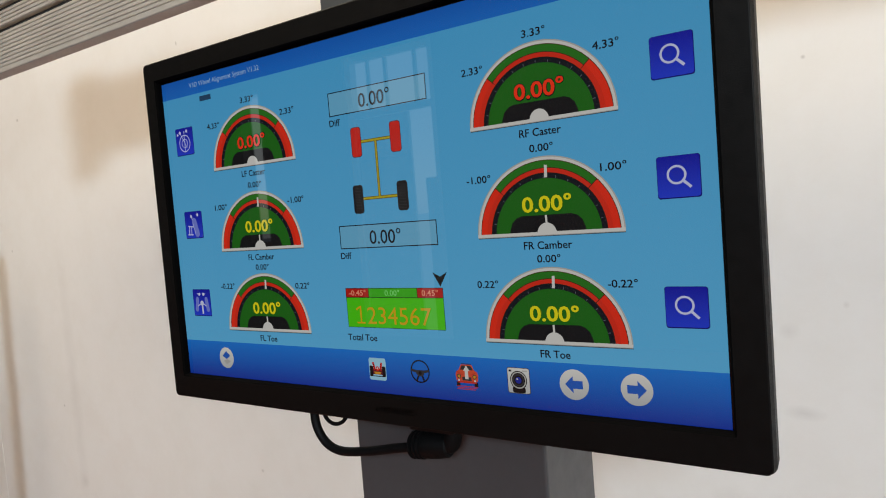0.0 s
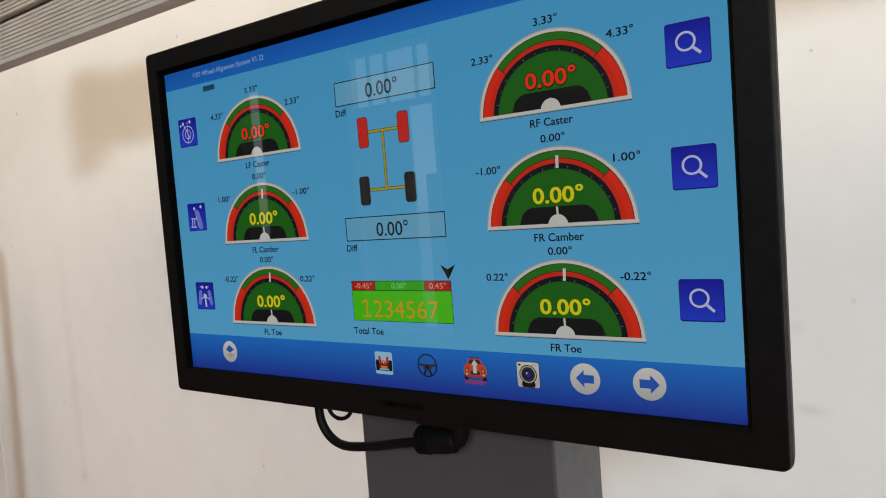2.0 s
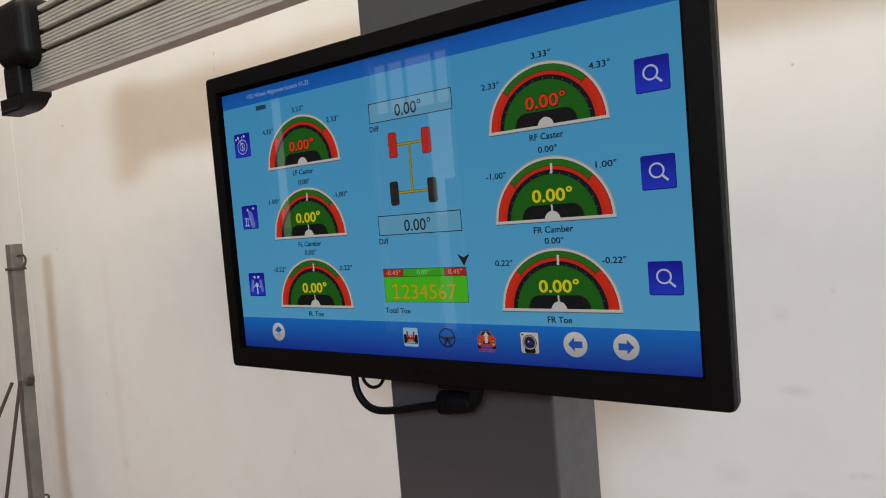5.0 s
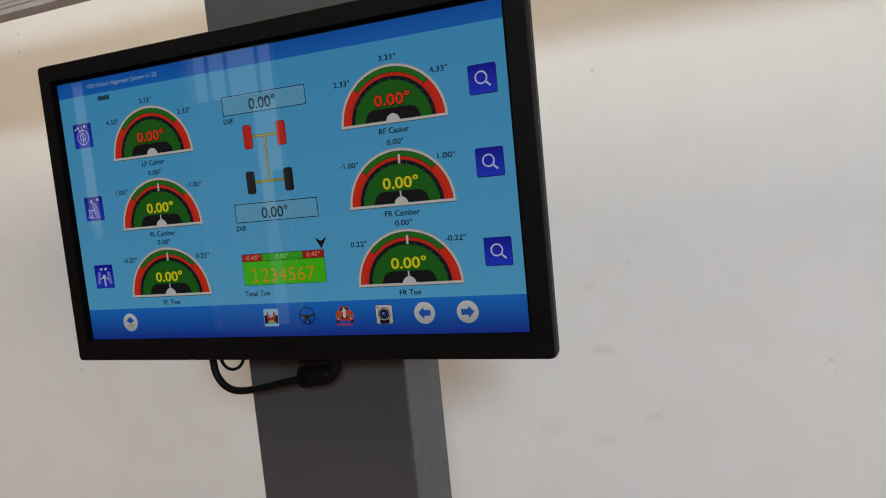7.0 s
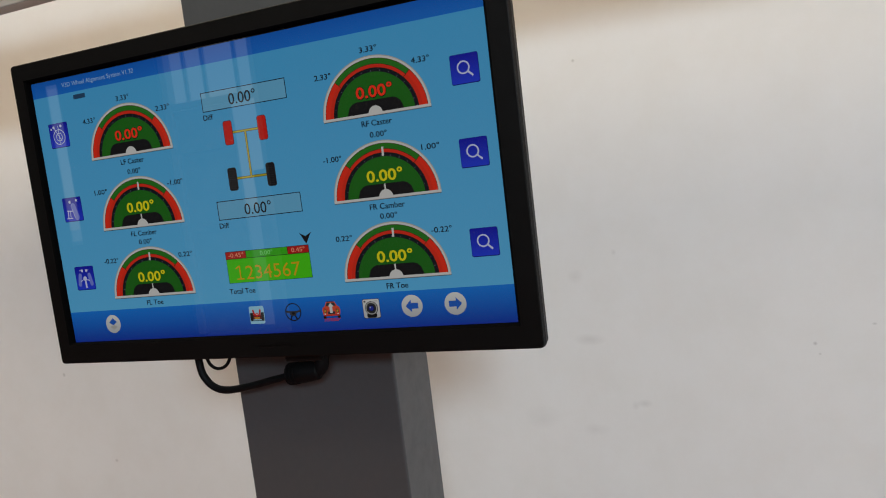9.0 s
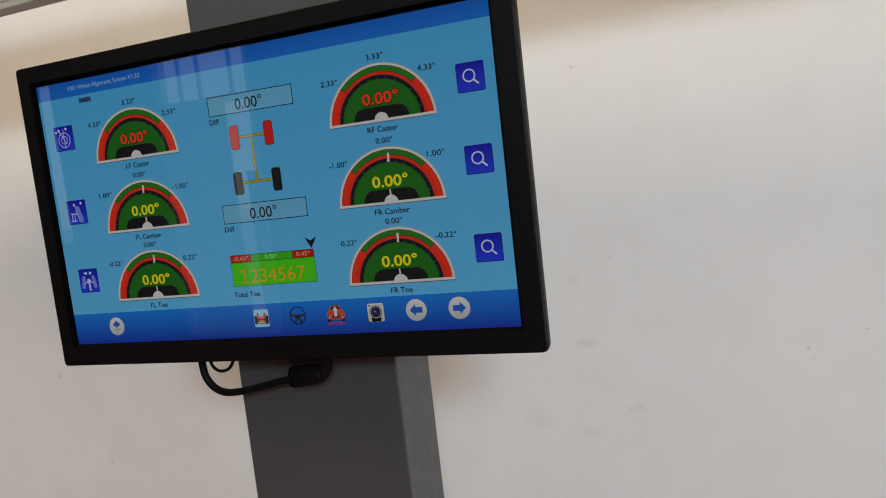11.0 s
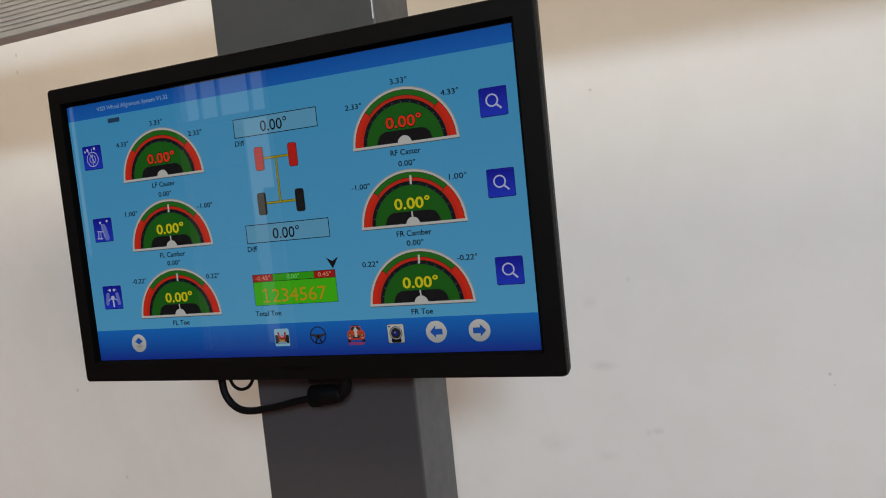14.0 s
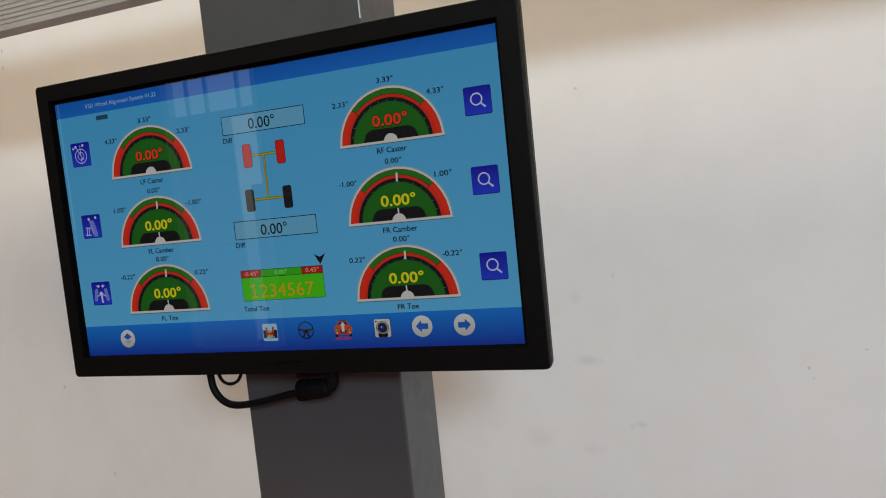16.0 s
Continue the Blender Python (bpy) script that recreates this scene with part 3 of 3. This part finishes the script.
for x0, x1, z0, z1, c in ((-0.0213, -0.0091, 0.0544, 0.0823, "tyre_red"), (0.0244, 0.0366, 0.0545, 0.0821, "tyre_red"), (-0.0243, -0.0121, 0.0021, 0.0288, "tyre_black"), (0.0274, 0.0394, 0.0020, 0.0287, "tyre_black")):
    tread = [(stroke((x0 + 0.0022, z0 + 0.003 + 0.0026 * k), (x1 - 0.0022, z0 + 0.0022 + 0.0026 * k), 0.0004), 1, 3) for k in range(9)] if c == "tyre_black" else []
    picture("tyre_mark", [(rounded(x0, x1, z0, z1, 0.003), 1), (rounded(x0 + 0.0006, x1 - 0.0006, z0 + 0.0006, z1 - 0.0006, 0.0026), 0, 1)] + tread, [c, "dark_red" if c == "tyre_red" else "dark_grey"], 3)

# Total toe.
picture("toe_scale", [(rect(-0.0446, 0.0681, -0.0771, -0.0680), 0), (rect(-0.0441, -0.0165, -0.0767, -0.0685), 1, 1), (rect(-0.0159, 0.0398, -0.0767, -0.0685), 2, 1), (rect(0.0404, 0.0676, -0.0767, -0.0685), 1, 1)], ["ink", "deep_red", "mid_green"], 2)
picture("toe_field", [(rect(-0.0446, 0.0681, -0.1058, -0.0771), 0), (rect(-0.0442, 0.0677, -0.1054, -0.0773), 1, 1)], ["ink", "lime"], 2)
write("-0.45°", -0.0400, -0.0192, -0.0750, 0.0052, "bar_text")
write("0.00°", 0.0036, 0.0204, -0.0750, 0.0052, "mid_text")
write("0.45°", 0.0455, 0.0630, -0.0750, 0.0052, "bar_text")
write("234567", -0.0192, 0.0540, -0.1019, 0.0168, "lime_digits", name="reading", bold=0)
picture("reading", [(rect(-0.0281, -0.0263, -0.1019, -0.0852), 0), (stroke((-0.0327, -0.0886), (-0.0266, -0.0853), 0.0017), 0, 1), (rect(-0.0323, -0.0222, -0.1019, -0.1003), 0, 2)], ["lime_digits"], 4, label="figure one")
write("Total Toe", -0.0456, -0.0100, -0.1183, 0.0064, "ink")
picture("pointer", [([(0.0584, -0.0541), (0.0661, -0.0582), (0.0738, -0.0541), (0.0659, -0.0670)], 0)], ["black"], 3)

# Buttons down both sides.
for cx, cz in ((0.2729, 0.0930), (0.2729, 0.0094), (0.2732, -0.0827)):
    h = 0.0150
    poly = [(rounded(-h, h, -h, h, 0.002), 0), (rounded(-h + 0.0003, h - 0.0006, -h + 0.0009, h - 0.0002, 0.002), 1, 1)]
    poly += [(a, 2, 2) for a in arc(-0.0014, 0.0016, 0.0052, 0.0068, 0, 360)] + [(stroke((0.0030, -0.0028), (0.0082, -0.0076), 0.0020), 2, 2)]
    picture("zoom_button", poly, ["button_edge", "button_face", "icon_line"], 2, (cx, cz), "blue button with a magnifier")
h = 0.0155
square = [(rounded(-h, h, -h, h, 0.0018), 0), (rounded(-h + 0.0004, h - 0.0006, -h + 0.0009, h - 0.0003, 0.0018), 1, 1)]
caster_icon = [(a, 2, 2) for a in arc(0, -0.002, 0.0088, 0.0097, 0, 360)] + [(a, 2, 2) for a in arc(0, -0.002, 0.0044, 0.0052, 0, 360)] + [(disc(-0.0072, 0.0105, 0.0018, 12), 2, 2), (disc(0.0045, 0.0115, 0.0018, 12), 2, 2),
    (stroke((-0.0072, 0.0105), (0.0035, -0.007), 0.0009), 2, 2), (stroke((0.0, 0.012), (0.0, -0.012), 0.0007), 2, 2), (disc(-0.0115, 0.0085, 0.0014, 10), 2, 2)]
camber_icon = [(stroke((0.0012, 0.0040), (0.0052, -0.0100), 0.0078), 3, 2), (disc(0.0011, 0.0042, 0.0039, 16), 3, 3), (disc(0.0053, -0.0102, 0.0039, 16), 3, 3), (stroke((-0.0012, 0.002), (0.0022, -0.0105), 0.0006), 2, 4),
    (stroke((-0.0105, -0.0012), (-0.001, -0.0022), 0.0012), 2, 2), (stroke((-0.0080, -0.002), (-0.0090, -0.0105), 0.0012), 2, 3), (stroke((-0.0045, -0.0025), (-0.0050, -0.0105), 0.0010), 2, 3), (stroke((-0.0115, -0.0108), (-0.002, -0.0112), 0.0012), 2, 2),
    (disc(-0.0035, 0.0098, 0.0018, 12), 2, 2), (disc(0.0078, 0.0112, 0.0018, 12), 2, 2), (stroke((-0.0035, 0.0098), (-0.0008, 0.0055), 0.0008), 2, 4)]
toe_icon = [(stroke((s * 0.0076, 0.0040), (s * 0.0098, -0.0078), 0.0054), 3, 2) for s in (-1, 1)] + [(disc(s * 0.0076, 0.0040, 0.0027, 14), 3, 3) for s in (-1, 1)] + [(disc(s * 0.0098, -0.0078, 0.0027, 14), 3, 3) for s in (-1, 1)] + [
    (stroke((0.0, 0.001), (0.0006, -0.0128), 0.0026), 2, 4), (disc(0, -0.0005, 0.0030, 16), 2, 5), (stroke((-0.0075, -0.004), (0, 0.0), 0.0011), 2, 4), (stroke((0.0075, -0.004), (0, 0.0), 0.0011), 2, 4),
    (disc(-0.0035, 0.0098, 0.0019, 12), 2, 2), (disc(0.0035, 0.0098, 0.0019, 12), 2, 2), (stroke((-0.0075, 0.0104), (-0.0035, 0.0098), 0.0008), 2, 6), (stroke((0.0075, 0.0104), (0.0035, 0.0098), 0.0008), 2, 6)]
for art, at in ((caster_icon, (-0.2663, 0.0996)), (camber_icon, (-0.2649, 0.0051)), (toe_icon, (-0.2640, -0.0842))):
    picture("mode_button", square + art, ["button_edge", "button_face", "icon_line", "icon_soft"], 2, at, "blue button with a line drawing of a wheel")

# Tool bar.
for at, sign in (((0.1842, -0.1449), -1), ((0.2337, -0.1450), 1)):
    poly = [(disc(0, 0, 0.0122, 32), 0), ([(sign * x, z) for x, z in ((0.0075, 0), (0.0008, 0.0068), (0.0008, 0.0032), (-0.0072, 0.0032), (-0.0072, -0.0032), (0.0008, -0.0032), (0.0008, -0.0068))], 1, 1)]
    picture("arrow_button", poly, ["white_disc", "arrow_blue"], 2, at, "white round arrow button")
picture("home_button", [(disc(0, 0, 0.0118, 32), 0), ([(-0.0065, 0.002), (0.0, 0.0075), (0.0065, 0.0025), (0.0, -0.0015)], 1, 1), ([(-0.0055, -0.0035), (0.002, -0.0015), (0.0065, -0.004), (-0.0005, -0.0075)], 2, 1)], ["white_disc", "arrow_blue", "grey_rim"], 2, (-0.2306, -0.1463), "white round home button")
wheels = [(rounded(-0.0096, -0.0054, -0.0066, 0.0030, 0.0012), 1, 1), (rounded(0.0054, 0.0096, -0.0066, 0.0030, 0.0012), 1, 1), (rect(-0.0096, 0.0096, -0.0072, -0.0064), 1, 2)]
struts = [(stroke((s * 0.0050, 0.0064), (s * 0.0034, -0.0010), 0.0024), 2, 3) for s in (-1, 1)] + [(stroke((s * 0.0052, 0.0046 - 0.0022 * k), (s * 0.0036, 0.0041 - 0.0022 * k), 0.0006), 1, 4) for s in (-1, 1) for k in range(3)]
middle = [(rect(-0.0056, 0.0056, -0.0052, -0.0002), 3, 2), (disc(0, 0.0004, 0.0023, 14), 2, 4), (disc(0, 0.0008, 0.0010, 10), 5, 5), ([(-0.0044, -0.0026), (0.0044, -0.0026), (0.0030, -0.0050), (-0.0030, -0.0050)], 4, 5)]
picture("axle_button", [(rounded(-0.0102, 0.0102, -0.0106, 0.0106, 0.002), 0)] + wheels + struts + middle, ["pale_blue", "black", "tyre_red", "dark_red", "amber", "white"], 2, (-0.0131, -0.1452), "pale blue button with a red front axle")
rim = [(a, 0) for a in arc(0, 0, 0.0093, 0.0106, 0, 360, n=36)] + [(a, 1, 1) for a in arc(0, 0, 0.0097, 0.0101, 20, 160, n=18)]
hub = [([(-0.0046, 0.0012), (0.0046, 0.0012), (0.0042, -0.0028), (0.0020, -0.0046), (-0.0020, -0.0046), (-0.0042, -0.0028)], 1, 2), (disc(0, -0.0014, 0.0018, 16), 0, 3)]
spokes = [(stroke((s * 0.0098, 0.0012), (s * 0.0036, -0.0004), 0.0024), 1, 1) for s in (-1, 1)] + [(stroke((s * 0.0018, -0.0036), (s * 0.0042, -0.0088), 0.0018), 0, 1) for s in (-1, 1)]
picture("steering_button", rim + hub + spokes, ["black", "dark_grey"], 2, (0.0362, -0.1442), "black steering wheel picture")
body = [([(-0.0108, -0.0048), (-0.0114, 0.0006), (-0.0104, 0.0034), (-0.0076, 0.0050), (0.0076, 0.0050), (0.0104, 0.0034), (0.0114, 0.0006), (0.0108, -0.0048)], 1), ([(-0.0078, 0.0048), (0.0078, 0.0048), (0.0054, 0.0096), (-0.0054, 0.0096)], 1, 1),
        ([(-0.0066, 0.0050), (0.0066, 0.0050), (0.0046, 0.0088), (-0.0046, 0.0088)], 4, 2), (rect(-0.0048, 0.0048, 0.0098, 0.0106), 4, 1), (stroke((-0.0104, 0.0034), (-0.0040, 0.0006), 0.0006), 0, 2), (stroke((0.0104, 0.0034), (0.0040, 0.0006), 0.0006), 0, 2)]
front = [(rect(-0.0046, 0.0046, -0.0044, -0.0012), 4, 3), (rect(-0.0096, 0.0096, -0.0066, -0.0048), 0, 2), (rect(-0.0108, -0.0072, -0.0092, -0.0056), 5, 1), (rect(0.0072, 0.0108, -0.0092, -0.0056), 5, 1)]
lamps = [(disc(s * 0.0078, -0.0008, 0.0021, 14), 4, 3) for s in (-1, 1)] + [(disc(s * 0.0078, -0.0008, 0.0014, 12), 2, 4) for s in (-1, 1)] + [(disc(s * 0.0082, -0.0042, 0.0009, 10), 3, 4) for s in (-1, 1)]
lift_arrow = [([(0, 0.0088), (0.0034, 0.0042), (0.0017, 0.0042), (0.0017, -0.0030), (-0.0017, -0.0030), (-0.0017, 0.0042), (-0.0034, 0.0042)], 3, 5)]
lines = [(rect(-0.0110 + 0.001 * (k % 2), 0.0110 - 0.0014 * (k % 3), -0.0098 - 0.0013 * k, -0.0092 - 0.0013 * k), 0) for k in range(3)]
picture("car_button", body + front + lamps + lift_arrow + lines, ["car_red", "car_orange", "amber", "white", "dark_grey", "black"], 2, (0.0857, -0.1446), "red car picture with a white upward arrow")
lens = [(disc(0, 0.0004, r, 28), c, 2 + k) for k, (r, c) in enumerate(((0.0078, 1), (0.0071, 2), (0.0060, 1), (0.0052, 4), (0.0040, 1), (0.0028, 3)))] + [(disc(-0.0010, 0.0014, 0.0008, 10), 0, 9)]
picture("camera_button", [(rounded(-0.0104, 0.0104, -0.0109, 0.0109, 0.002), 4), (rounded(-0.0099, 0.0099, -0.0104, 0.0104, 0.0018), 0, 1), (rounded(-0.0060, 0.0060, -0.0103, -0.0052, 0.002), 1, 1.5), (rect(-0.0086, -0.0062, 0.0072, 0.0088), 1, 2), (rect(0.0036, 0.0082, 0.0078, 0.0088), 2, 2)] + lens, ["white_disc", "black", "grey_rim", "lens_blue", "dark_grey"], 2, (0.1357, -0.1453), "white camera picture with a blue lens")

# ---- cables under the display ----
lead = thing("power_cable", (-0.0932, 0.0280, HUB - 0.1963), "thick black cable looping under the monitor to a moulded plug", "cable")
smooth(part("cord", local(lead, tube([(-0.1342, 0.0320, HUB - 0.1463), (-0.1322, 0.0300, HUB - 0.1813), (-0.1307, 0.0280, HUB - 0.2063), (-0.1267, 0.0270, HUB - 0.2243), (-0.1142, 0.0270, HUB - 0.2393), (-0.0937, 0.0270, HUB - 0.2448), (-0.0582, 0.0275, HUB - 0.2403), (-0.0232, 0.0280, HUB - 0.2328), (0.0008, 0.0280, HUB - 0.2283)], 0.0047, 14)), RUBBER, lead), 60)


def turned(steps, sides=18):
    """A body turned about the x axis: (x, radius) steps."""
    bm = bmesh.new()
    rings = [[bm.verts.new((x, r * math.cos(2 * math.pi * k / sides), r * math.sin(2 * math.pi * k / sides))) for k in range(sides)] for x, r in steps]
    for r, q in zip(rings, rings[1:]):
        for k in range(sides):
            bm.faces.new((r[k], r[(k + 1) % sides], q[(k + 1) % sides], q[k]))
    bm.faces.new(rings[0])
    bm.faces.new(rings[-1])
    bmesh.ops.recalc_face_normals(bm, faces=bm.faces)
    return bm


PLUG = Matrix.Translation((0.0188, 0.0295, HUB - 0.2248)) @ Euler((0, radians(-5), 0)).to_matrix().to_4x4()


def along_plug(bm):
    bmesh.ops.transform(bm, matrix=PLUG, verts=bm.verts)
    return local(lead, bm)


smooth(part("plug_body", along_plug(turned([(-0.020, 0.0065), (-0.0195, 0.0115), (-0.018, 0.0124), (0.004, 0.0128), (0.012, 0.0122), (0.022, 0.0106), (0.0238, 0.0085)])), RUBBER, lead), 40)
for px in (-0.0185, -0.0135, -0.0085):
    smooth(part("plug_rib", along_plug(turned([(px, 0.0120), (px + 0.0004, 0.0138), (px + 0.0022, 0.0138), (px + 0.0026, 0.0120)])), RUBBER, lead), 40)
smooth(part("plug_elbow", local(lead, tube([(0.0348, 0.0295, HUB - 0.2231), (0.0428, 0.0295, HUB - 0.2203), (0.0473, 0.0290, HUB - 0.2103), (0.0473, 0.0290, HUB - 0.1943), (0.0468, 0.0290, HUB - 0.1663)], 0.0088, 12)), RUBBER, lead), 60)
part("socket_block", local(lead, box(0.0028, 0.0538, 0.018, 0.043, HUB - 0.2083, HUB - 0.176, 0.003)), SHELL, lead)
thin = thing("signal_cable", (-0.0982, 0.0310, HUB - 0.1963), "thin black cable loop hanging behind the monitor", "cable")
smooth(part("cord", local(thin, tube([(-0.1242, 0.0340, HUB - 0.1663), (-0.1222, 0.0310, HUB - 0.1913), (-0.1157, 0.0290, HUB - 0.2103), (-0.1027, 0.0280, HUB - 0.2168), (-0.0887, 0.0290, HUB - 0.2113), (-0.0802, 0.0310, HUB - 0.1913), (-0.0782, 0.0340, HUB - 0.1663)], 0.0021, 10)), RUBBER, thin), 60)

# ---- steel post by the pier ----
PX, PY, TALL = -2.242, 0.533, 1.507
stand = thing("steel_post", (PX, PY, 0), "weathered square steel post with iron hooks and leaning rods", "post")
LEAN = -0.085


def post_tube():
    bm = box(-0.0212, 0.0212, -0.0212, 0.0212, 0, TALL, 0.004, 3)
    for v in bm.verts:
        v.co.x += LEAN * (1.0 - v.co.z / TALL)
    return bm


def on_post(x, y, z):
    return (x + LEAN * (1.0 - z / TALL), y, z)


smooth(part("upright", post_tube(), STEEL, stand))
part("foot", box(-0.14 + LEAN, 0.14 + LEAN, -0.06, 0.06, 0, 0.01, 0.002), RUST, stand)
cx = on_post(0, 0, 1.416)[0]
part("collar", box(cx - 0.026, cx + 0.026, -0.026, 0.026, 1.411, 1.421, 0.002), RUST, stand, "rusty welded collar")
smooth(part("ring", tube([on_post(0.020, 0.0, 1.4641), on_post(0.033, 0.013, 1.465), on_post(0.037, 0.020, 1.448), on_post(0.033, 0.015, 1.426), on_post(0.020, 0.0, 1.414)], 0.004, 8), RUST, stand, "bent iron ring"))
smooth(part("ring", tube([on_post(0.0, 0.01, 0.547), on_post(0.016, 0.027, 0.552), on_post(0.022, 0.033, 0.541), on_post(0.016, 0.027, 0.520), on_post(0.0, 0.01, 0.509)], 0.004, 8), RUST, stand, "bent iron ring"))
smooth(part("peg", tube([on_post(0.011, 0.0, 0.991), on_post(0.035, 0.002, 0.993), on_post(0.040, 0.002, 1.017)], 0.011, 10), RUST, stand, "rusty welded peg"))
for a, b in (((0.033, -0.033, 1.008), (-0.022, -0.130, 0.386)), ((0.033, -0.060, 1.008), (-0.033, -0.176, 0.704))):
    a, b = on_post(*a), on_post(*b)
    k = (a[2] - 0.006) / (a[2] - b[2])
    smooth(part("rod", tube([a, b, (a[0] + k * (b[0] - a[0]), a[1] + k * (b[1] - a[1]), 0.006)], 0.006, 10, rounds=1), RUST, stand, "dark iron rod hung on the peg"))
